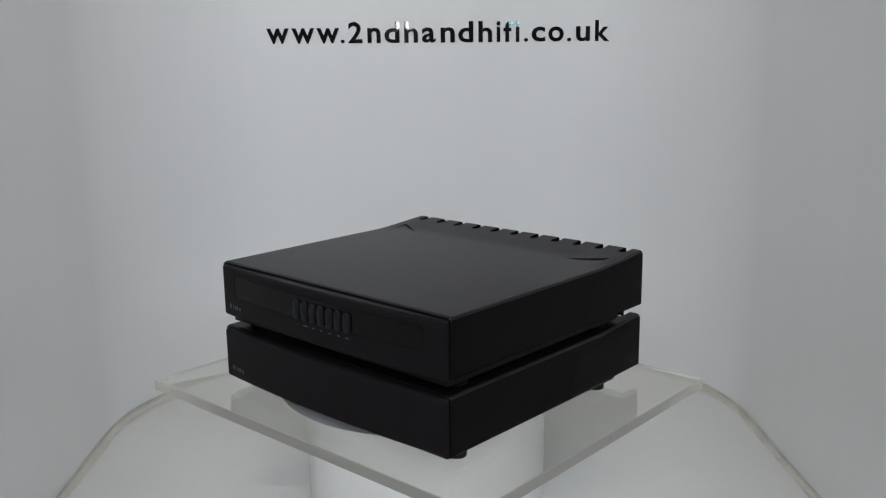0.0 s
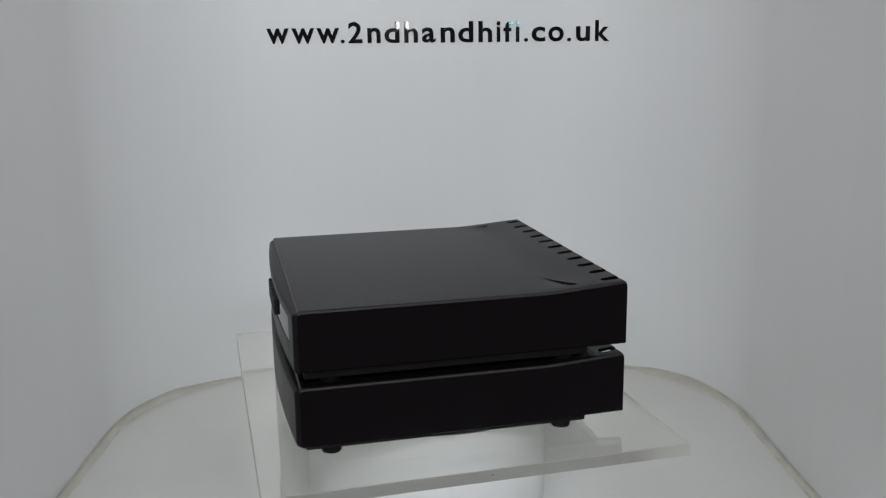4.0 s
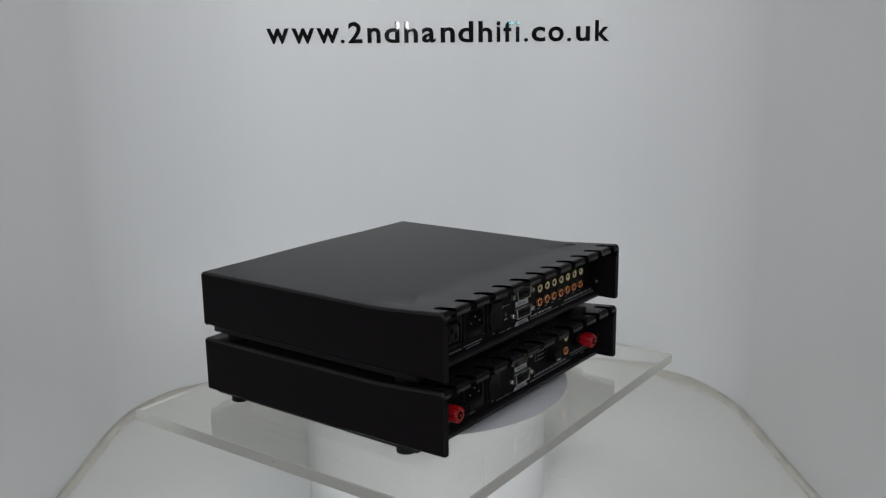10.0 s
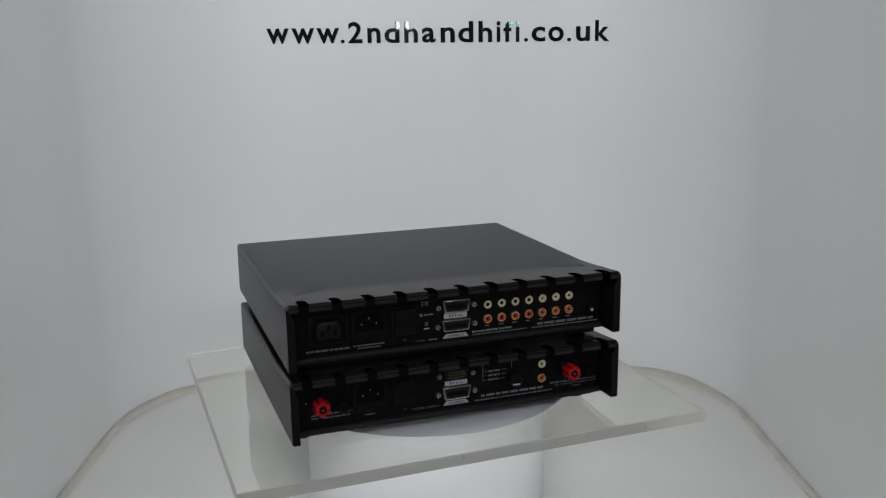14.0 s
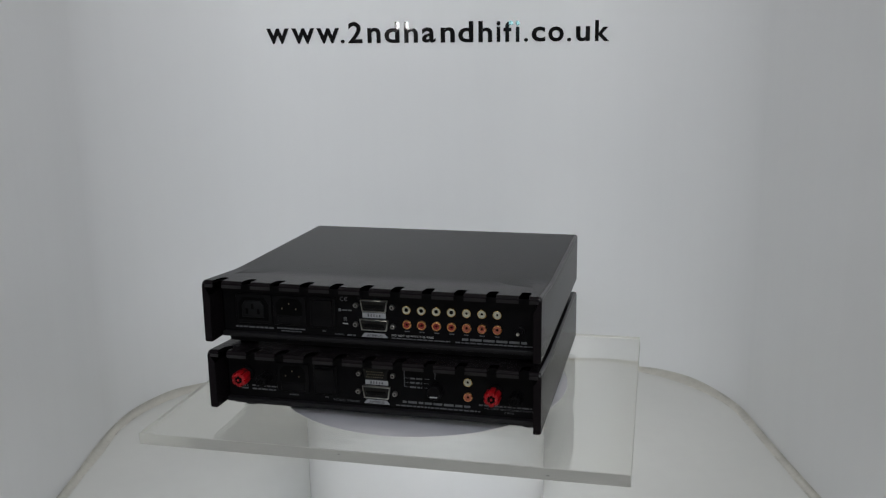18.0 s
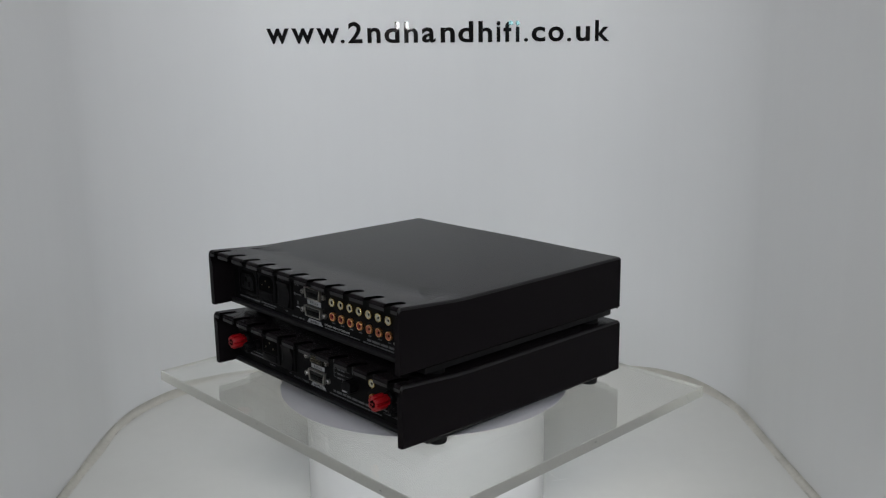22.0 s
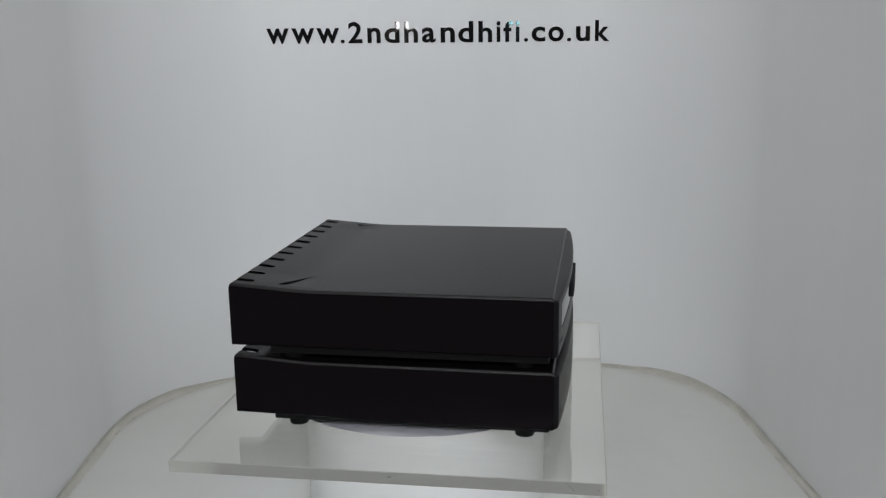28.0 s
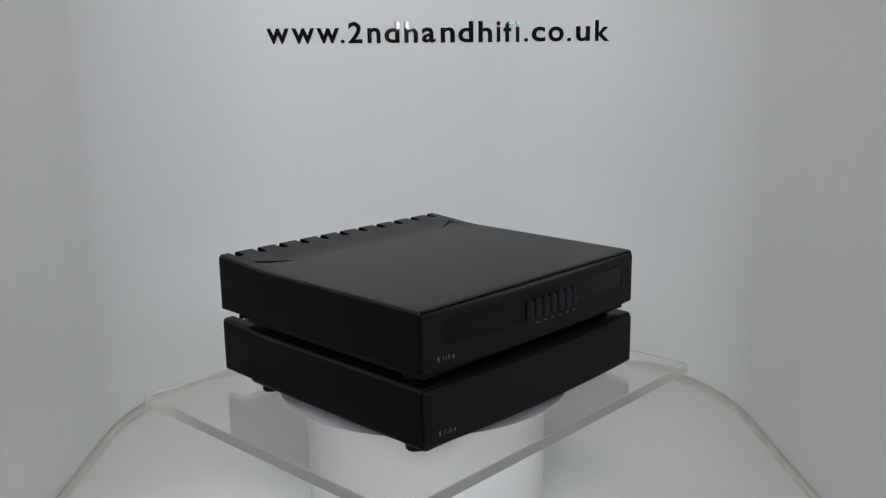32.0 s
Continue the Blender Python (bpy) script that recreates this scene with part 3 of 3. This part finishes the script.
def data_socket(x, z, w, h, parent, pins):
    """A D-shaped multi-pole socket with two screw posts: a thin bright shell standing out round a dark insert, or a bare block of pins."""
    def dee(inset):
        c = h * 0.16 + inset * 0.2
        return [(-w / 2 + inset, h / 2 - inset), (-w / 2 + c + inset, -h / 2 + inset), (w / 2 - c - inset, -h / 2 + inset), (w / 2 - inset, h / 2 - inset)]
    s = part("data_socket", slab(dee(0.0006 if not pins else 0), 0.0022, 0.0003), INSERT, parent, "dark pin block" if pins else "dark insert in a bright metal shell", at=behind(x, z, REAR_Y))
    if not pins:
        shell = bmesh.new()
        rings = [[shell.verts.new((px, py, pz)) for px, py in dee(inset)] for inset, pz in ((0.0, 0.0), (0.0, 0.0032), (0.0003, 0.0035), (0.0006, 0.0033), (0.0006, 0.0018))]
        for a, b in zip(rings, rings[1:]):
            for i in range(4):
                shell.faces.new((a[i], a[i - 1], b[i - 1], b[i]))
        bmesh.ops.recalc_face_normals(shell, faces=shell.faces)
        part("shell", shell, STEEL, s, "thin bright metal shell", smooth=0)
        part("tongue", slab(rounded(w * 0.70, h * 0.26, 0.0006, 2), 0.0034, 0.0003), SOCKET, s, at=pose(0, -h * 0.06, 0))
    bm = bmesh.new()
    for k in range(8):
        for row in range(3 if pins else 2):
            m = pose(-w / 2 + 0.0042 + (w - 0.0088) * (k + 0.5 * (row % 2)) / 7.5, 0.0026 - 0.0026 * row if pins else 0.0006 - 0.0020 * row, 0)
            revolve([(0.0006, 0.0022), (0.0005, 0.0036)], 6, bm, m)
    part("pins", bm, PIN if pins else HOLE, s, smooth=0)
    for sx in (-1, 1):
        p = part("screw_post", revolve([(0.0027, 0), (0.0027, 0.0024), (0.0021, 0.0032), (0.0011, 0.0034), (0.0010, 0.0026)], 6), DULL_STEEL, s, at=pose(sx * (w / 2 + 0.0045), -0.0004, 0))
        part("thread_hole", revolve([(0.0011, 0.0026), (0.0010, 0.0033)], 8), HOLE, p)
    return s


def mains_inlet(x, z, w, h, parent):
    """A recessed three-pin appliance inlet in a plastic surround."""
    s = part("mains_inlet", slab(rounded(w, h, 0.002), 0.0022, 0.0006), SOCKET, parent, at=behind(x, z, REAR_Y))
    bw, bh = 0.0265, 0.0165
    part("recess", slab([(-bw / 2, -bh / 2), (bw / 2, -bh / 2), (bw / 2, bh * 0.2), (bw * 0.32, bh / 2), (-bw * 0.32, bh / 2), (-bw / 2, bh * 0.2)], 0.0026), HOLE, s, at=pose(0, h * 0.14, 0))
    for px, pz in ((-0.007, -0.002), (0.007, -0.002), (0, 0.003)):
        part("pin", block(px - 0.0005, px + 0.0005, h * 0.14 + pz - 0.0008, h * 0.14 + pz + 0.0008, 0.002, 0.0036, 0.0002), PIN, s)
    part("fuse_drawer", slab(rounded(w * 0.72, h * 0.26, 0.001), 0.0032, 0.0005), SOCKET, s, at=pose(0, -h * 0.31, 0))
    return s


def mains_outlet(x, z, w, h, parent):
    """An appliance outlet: a raised ring round a block with three slots."""
    s = part("mains_outlet", slab(rounded(w, h, 0.0025), 0.002, 0.0006), SOCKET, parent, at=behind(x, z, REAR_Y))

    def hexa(k):
        bw, bh = 0.0310 * k, 0.0225 * k
        return [(-bw / 2, -bh / 2), (bw / 2, -bh / 2), (bw / 2, bh * 0.22), (bw * 0.34, bh / 2), (-bw * 0.34, bh / 2), (-bw / 2, bh * 0.22)]
    part("channel", slab(hexa(1.0), 0.0024), HOLE, s)
    part("core", slab(hexa(0.74), 0.0040, 0.0008), CORE, s)
    for px, pz in ((-0.006, -0.002), (0.006, -0.002), (0, 0.003)):
        part("slot", block(px - 0.0012, px + 0.0012, pz - 0.0025, pz + 0.0025, 0.0042, 0.0046), HOLE, s, smooth=0)
    return s


def power_switch(x, z, w, h, parent):
    s = part("power_switch", slab(rounded(w, h, 0.0015), 0.002, 0.0005), SOCKET, parent, at=behind(x, z, REAR_Y))
    bm = bmesh.new()
    rows = []
    for k in range(7):
        yy = h * (-0.42 + 0.84 * k / 6)
        rise = 0.0025 + 0.0032 * abs(k / 6 - 0.45) ** 1.2 * 2
        rows.append([bm.verts.new(c) for c in ((-w * 0.38, yy, 0.0015), (-w * 0.38, yy, rise), (w * 0.38, yy, rise), (w * 0.38, yy, 0.0015))])
    for a, b in zip(rows, rows[1:]):
        for q in range(4):
            bm.faces.new((a[q], a[(q + 1) % 4], b[(q + 1) % 4], b[q]))
    bm.faces.new(rows[0])
    bm.faces.new(rows[-1][::-1])
    part("rocker", bm, SOCKET, s)
    return s


def binding_post(x, z, mat, size, parent, label):
    """A fluted screw terminal with a bored end."""
    k, d = size, size * 1.29
    s = part("binding_post", revolve([(0.0088 * k, 0), (0.0088 * k, 0.004), (0.0078 * k, 0.005)], 24), SOCKET, parent, label, at=behind(x, z, REAR_Y))
    part("cap", revolve([(0.0062 * k, 0.004), (0.0064 * k, 0.007 * d), (0.0088 * k, 0.0085 * d), (0.009 * k, 0.017 * d), (0.0078 * k, 0.0188 * d), (0.0046 * k, 0.0192 * d), (0.0044 * k, 0.017 * d)], 72, lobes=6, depth=0.26), mat, s, label)
    part("bore", revolve([(0.0042 * k, 0.0165 * d), (0.0040 * k, 0.0193 * d)], 48, lobes=6, depth=0.35), HOLE, s)
    part("bore_pin", revolve([(0.0016 * k, 0.0165 * d), (0.0014 * k, 0.0194 * d)], 16), mat, s)
    return s


def cabinet(name, z0, low, lift, flat, sole, tray, label, group):
    """What both units share: lid, front, tray, rear panel, feet."""
    top = thing(name, pose(0.0123, 0.0030, z0), label, "hi-fi unit", group)
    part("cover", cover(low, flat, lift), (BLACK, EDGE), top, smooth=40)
    part("lid_lining", lid_underside(flat), REAR, top, smooth=0)
    part("base_tray", block(-0.1540, 0.1540, FRONT + 0.004, 0.118, tray, 0.0175, 0.0012), TRAY, top, "dark grey metal base tray")
    part("rear_ledge", block(-0.1538, 0.1538, 0.112, 0.1335, 0.0140, 0.0184, 0.0008), TRAY, top, "dark grey lower rear ledge")
    part("rear_panel", block(-0.1532, 0.1532, REAR_Y - 0.0015, REAR_Y, 0.0185, 0.0655), REAR, top, smooth=0)
    for fx in (-0.1435, 0.1435):
        for fy in (-0.123, 0.097):
            part("foot", revolve([(0.0085, sole), (0.0092, sole + 0.001), (0.0092, tray), (0.0085, tray + 0.0004)], 24), RUBBER, top, "black rubber foot", at=pose(fx, fy, 0))
    bm = bmesh.new()
    for k, (dx, hh) in enumerate(((0, 0.0046), (0.0062, 0.0046), (0.0096, 0.0036), (0.0126, 0.0044), (0.0174, 0.0030))):
        w = (0.0020, 0.0007, 0.0007, 0.0012, 0.0022)[k]
        x = -0.146 + dx
        m = Matrix.Translation((x, front_y(x) - 0.0001, 0.0218)) @ FORWARDS
        slab([(0, 0), (w, 0), (w, hh), (0, hh)], 0.0003, bm=bm, at=m)
    part("badge", bm, BADGE, top, "small grey printed badge", smooth=0)
    return top


def control_unit(z0):
    top = cabinet("control_amplifier", z0, 0.0137, 0.0002, 0.0690, -0.0006, 0.0046, "black hi-fi control amplifier with seven front buttons stacked on another unit", "stacked hi-fi units")
    part("front_panel", front_panel(True, 0.0664), PANEL, top)
    part("display_window", bowed_slab(-0.1348, 0.1348, 0.0347, 0.0573, -0.0004, 0.0007), GLASS_BLACK, top, "glossy black window strip")
    for i in range(7):
        x = -0.0268 + 0.01188 * i
        b = part("button", slab(rounded(0.0080, 0.0190, 0.0038, 6), 0.0032, 0.0007), BUTTON, top, "dark grey oblong push button",
                 at=Matrix.Translation((x, front_y(x) + 0.0006, 0.0438)) @ FORWARDS)
        w = (0.0012, 0.006, 0.0045, 0.004, 0.0036, 0.004, 0.006)[i]
        print_bars(x - w / 2, x + w / 2, 0.0292, 0.0011, top, front_y(x) - 0.0001, FAINT, i, False, "button_label")
    mains_outlet(0.1222, 0.0422, 0.0376, 0.0295, top)
    mains_inlet(0.0848, 0.0422, 0.0336, 0.0298, top)
    power_switch(0.0508, 0.0422, 0.0258, 0.0300, top)
    data_socket(-0.0001, 0.0516, 0.0265, 0.0112, top, False)
    data_socket(0.0001, 0.0329, 0.0278, 0.0104, top, False)
    part("socket_label", slab(rounded(0.0229, 0.0053, 0.0003, 2), 0.0003), PLATE_GREY, top, "grey label strip with dark print", at=behind(0.0003, 0.0420, REAR_Y), smooth=0)
    letter_bars(0.0003, 0.0420, top)
    part("socket_label", slab([(-0.0131, -0.002), (0.0131, -0.002), (0.0098, 0.0021), (-0.0098, 0.0021)], 0.0003), PLATE_GREY, top, "grey tapered label", at=behind(0.0003, 0.0224, REAR_Y), smooth=0)
    lettering("AMPBUS", 0.0080, -0.0074, 0.0223, 0.0025, top, REAR_Y + 0.0004, DARK_PRINT)
    for i in range(7):
        x = -0.0318 - 0.01428 * i
        phono_socket(x, 0.0494, WHITE_RING, i < 4, top)
        phono_socket(x, 0.0352, RED_RING if i < 4 else ORANGE_RING, False, top)
        print_bars(x + 0.0025, x - 0.0025, 0.0283, 0.0010, top, REAR_Y + 0.0001, FAINT, 20 + i)
    g = part("earth_terminal", revolve([(0.0048, 0), (0.0048, 0.002), (0.0033, 0.0025), (0.0033, 0.009), (0.0028, 0.0096)], 20, lobes=10, depth=0.06), SOCKET, top, at=behind(-0.1378, 0.0352, REAR_Y))
    part("stud", revolve([(0.0015, 0.009), (0.0014, 0.0115)], 10), STEEL, g)
    print_bars(0.1425, 0.103, 0.0232, 0.0016, top, REAR_Y + 0.0001, FAINT, 31)
    print_bars(0.0992, 0.069, 0.0237, 0.0013, top, REAR_Y + 0.0001, FAINT, 32)
    print_bars(0.0952, 0.074, 0.0212, 0.0011, top, REAR_Y + 0.0001, FAINT, 33)
    lettering("ON", 0.0525, 0.0490, 0.0237, 0.0018, top, REAR_Y + 0.0001, FAINT)
    lettering("MODEL", 0.0400, 0.0300, 0.0212, 0.0016, top, REAR_Y + 0.0001, FAINT)
    print_bars(0.0275, 0.0190, 0.0212, 0.0014, top, REAR_Y + 0.0001, FAINT, 34)
    lettering("DO NOT REMOVE THE BASE", -0.0165, -0.0573, 0.0237, 0.0018, top, REAR_Y + 0.0001, PRINT)
    print_bars(-0.0165, -0.0730, 0.0208, 0.0011, top, REAR_Y + 0.0001, FAINT, 35)
    print_bars(-0.0842, -0.1447, 0.0239, 0.0022, top, REAR_Y + 0.0001, FAINT, 36)
    print_bars(-0.0780, -0.1500, 0.0206, 0.0012, top, REAR_Y + 0.0001, FAINT, 37)
    # approval marks
    for x in (0.0318, 0.0277):
        bm = bmesh.new()
        for k in range(9):
            a = radians(60 + 30 * k)
            slab(rounded(0.0008, 0.0008, 0.0002, 1), 0.0002, bm=bm, at=behind(x - 0.0017 * math.cos(a), 0.0565 + 0.0017 * math.sin(a), REAR_Y))
        if x < 0.03:
            slab([(-0.0013, -0.0003), (0.0004, -0.0003), (0.0004, 0.0003), (-0.0013, 0.0003)], 0.0002, bm=bm, at=behind(x, 0.0565, REAR_Y))
        part("approval_mark", bm, BADGE, top, smooth=0)
    part("approval_mark", revolve([(0.0016, 0), (0.0016, 0.0002)], 14), FAINT, top, at=behind(0.0342, 0.0456, REAR_Y))
    print_bars(0.0315, 0.0225, 0.0456, 0.0012, top, REAR_Y + 0.0001, FAINT, 38)
    bin_bm = bmesh.new()
    for x, z, w, h, turn in ((0, 0, 0.0034, 0.0004, 52), (0, 0, 0.0034, 0.0004, -52), (0, 0.0018, 0.003, 0.0005, 0), (0.0012, 0, 0.0004, 0.0036, 0), (-0.0012, 0, 0.0004, 0.0036, 0)):
        slab([(-w / 2, -h / 2), (w / 2, -h / 2), (w / 2, h / 2), (-w / 2, h / 2)], 0.0002, bm=bin_bm, at=behind(0.0291 + x, 0.0365 + z, REAR_Y) @ pose(0, 0, 0, 0, 0, turn))
    part("approval_mark", bin_bm, FAINT, top, smooth=0)
    part("approval_mark", block(0.0265, 0.0317, REAR_Y, REAR_Y + 0.0002, 0.0318, 0.0328), PRINT, top, smooth=0)
    return top


def power_unit(z0):
    top = cabinet("power_amplifier", z0, 0.0118, 0.0028, 0.0674, -0.0002, 0.0062, "black hi-fi power amplifier with plain bowed front on clear plate", "stacked hi-fi units")
    part("front_panel", front_panel(False, 0.0650), PANEL, top)
    binding_post(0.1332, 0.0430, RED, 0.87, top, "red loudspeaker terminal")
    binding_post(0.1125, 0.0405, REAR, 0.66, top, "black loudspeaker terminal")
    binding_post(-0.1158, 0.0430, RED, 0.87, top, "red loudspeaker terminal")
    binding_post(-0.1362, 0.0405, REAR, 0.66, top, "black loudspeaker terminal")
    mains_inlet(0.0848, 0.0418, 0.0336, 0.0298, top)
    power_switch(0.0508, 0.0418, 0.0246, 0.0290, top)
    data_socket(-0.0001, 0.0518, 0.0250, 0.0108, top, True)
    data_socket(-0.0004, 0.0336, 0.0278, 0.0118, top, False)
    part("socket_label", slab(rounded(0.0227, 0.0046, 0.0003, 2), 0.0003), PLATE_GREY, top, "grey label strip with dark print", at=behind(-0.0005, 0.0430, REAR_Y), smooth=0)
    letter_bars(-0.0005, 0.0430, top)
    part("socket_label", slab([(-0.0131, -0.002), (0.0131, -0.002), (0.0098, 0.0021), (-0.0098, 0.0021)], 0.0003), PLATE_GREY, top, "grey tapered label", at=behind(-0.0002, 0.0233, REAR_Y), smooth=0)
    lettering("AMPBUS", 0.0075, -0.0079, 0.0232, 0.0025, top, REAR_Y + 0.0004, DARK_PRINT)
    phono_socket(-0.0899, 0.0504, WHITE_RING, False, top)
    phono_socket(-0.0899, 0.0357, ORANGE_RING, False, top)
    k = part("selector_knob", revolve([(0.0075, 0), (0.0072, 0.009), (0.0062, 0.0102), (0.004, 0.0104)], 28, lobes=14, depth=0.05), SOCKET, top, at=behind(-0.0590, 0.0400, REAR_Y))
    part("pointer", block(-0.0066, 0.0004, -0.0006, 0.0006, 0.0104, 0.0108), PRINT, k, "white pointer line", at=pose(0.003, -0.0035, 0), smooth=0)
    # switch diagram
    bm = bmesh.new()
    for x0, x1, za, zb in ((-0.0283, -0.0277, 0.0410, 0.0618), (-0.0283, -0.0265, 0.0613, 0.0618), (-0.0320, -0.0283, 0.0496, 0.0500), (-0.0320, -0.0283, 0.0453, 0.0457), (-0.0320, -0.0283, 0.0409, 0.0413),
                           (-0.0584, -0.0578, 0.0500, 0.0622), (-0.0610, -0.0584, 0.0617, 0.0622), (-0.0530, -0.0475, 0.0498, 0.0502), (-0.0520, -0.0475, 0.0453, 0.0457), (-0.0510, -0.0475, 0.0409, 0.0413)):
        m = behind((x0 + x1) / 2, (za + zb) / 2, REAR_Y)
        w, h = abs(x1 - x0) / 2, abs(zb - za) / 2
        slab([(-w, -h), (w, -h), (w, h), (-w, h)], 0.0002, bm=bm, at=m)
    part("switch_diagram", bm, FAINT, top, "thin grey printed lines", smooth=0)
    for i, z in enumerate((0.0498, 0.0455, 0.0411)):
        print_bars(-0.0335, -0.0455, z, 0.0016, top, REAR_Y + 0.0001, FAINT, 40 + i)
    print_bars(-0.0260, -0.0919, 0.0258, 0.0022, top, REAR_Y + 0.0001, FAINT, 43)
    print_bars(-0.0194, -0.1015, 0.0218, 0.0013, top, REAR_Y + 0.0001, FAINT, 44)
    print_bars(-0.1000, -0.1500, 0.0285, 0.0015, top, REAR_Y + 0.0001, FAINT, 45)
    lettering("NO USER SERVICEABLE PARTS", -0.1050, -0.1515, 0.0256, 0.0017, top, REAR_Y + 0.0001, FAINT)
    lettering("INSIDE", -0.1245, -0.1335, 0.0226, 0.0016, top, REAR_Y + 0.0001, FAINT)
    lettering("MODEL STEREO", 0.0437, 0.0169, 0.0224, 0.0019, top, REAR_Y + 0.0001, FAINT)
    print_bars(0.1290, 0.1010, 0.0305, 0.0014, top, REAR_Y + 0.0001, FAINT, 47)
    print_bars(0.1290, 0.1040, 0.0270, 0.0015, top, REAR_Y + 0.0001, FAINT, 48)
    print_bars(0.0900, 0.0800, 0.0240, 0.0012, top, REAR_Y + 0.0001, FAINT, 49)
    lettering("ON", 0.0525, 0.0490, 0.0240, 0.0016, top, REAR_Y + 0.0001, FAINT)
    part("channel_mark", revolve([(0.0008, 0), (0.0008, 0.0002)], 14), FAINT, top, at=behind(0.1441, 0.0425, REAR_Y))
    for z in (0.0300, 0.0272):
        print_bars(0.1400, 0.1335, z, 0.0016, top, REAR_Y + 0.0001, FAINT, 50 + int(z * 1000))
    return top


def shift_rear(top, dx):
    """Slide all that is fitted to the rear panel sideways."""
    fixed = ("cover", "lid_lining", "base_tray", "rear_ledge", "rear_panel", "foot", "badge", "front_panel", "display_window", "button", "button_label")
    for ob in top.children:
        if ob.name.split(".")[0] not in fixed:
            ob.location.x += dx


lower = power_unit(0.0)
upper = control_unit(0.0681)
shift_rear(lower, -0.0003)
shift_rear(upper, -0.0010)


# ---- turning ----
AXIS = (-0.0012, 0.0006)
DRIFT = [(0, 0.20), (3, 0.10), (9, 0.0), (13, -0.42), (17, -0.35), (21, 0.03), (25, -0.08), (28, -0.10), (33, -0.10)]


def turn(t):
    """The turntable's angle in degrees at t seconds: an even turn with a slight drift."""
    even = 2.10621085e-05 * t ** 4 - 0.00148472 * t ** 3 + 0.0265465169 * t ** 2 - 8.4897252 * t - 44.2642813
    for (t0, d0), (t1, d1) in zip(DRIFT, DRIFT[1:]):
        if t0 <= t < t1:
            return even + d0 + (d1 - d0) * ease(t0, t1, t)


def motions():
    for ob, (x, y, z), extra in ((disc, (0.0, 0.0, 0.0), 0), (plate, (0.0024, 0.0004, 0.0), 1.05), (lower, (0.0122, 0.0024, 0.0), 0), (upper, (0.0124, 0.0034, 0.0681), 0)):
        rows = []
        for t in range(33):
            a = turn(t)
            c, s = math.cos(radians(a)), math.sin(radians(a))
            rows.append((t, pose(AXIS[0] + x * c - y * s, AXIS[1] + x * s + y * c, z, 0, 0, a + extra)))
        walk(ob, rows)


motions()
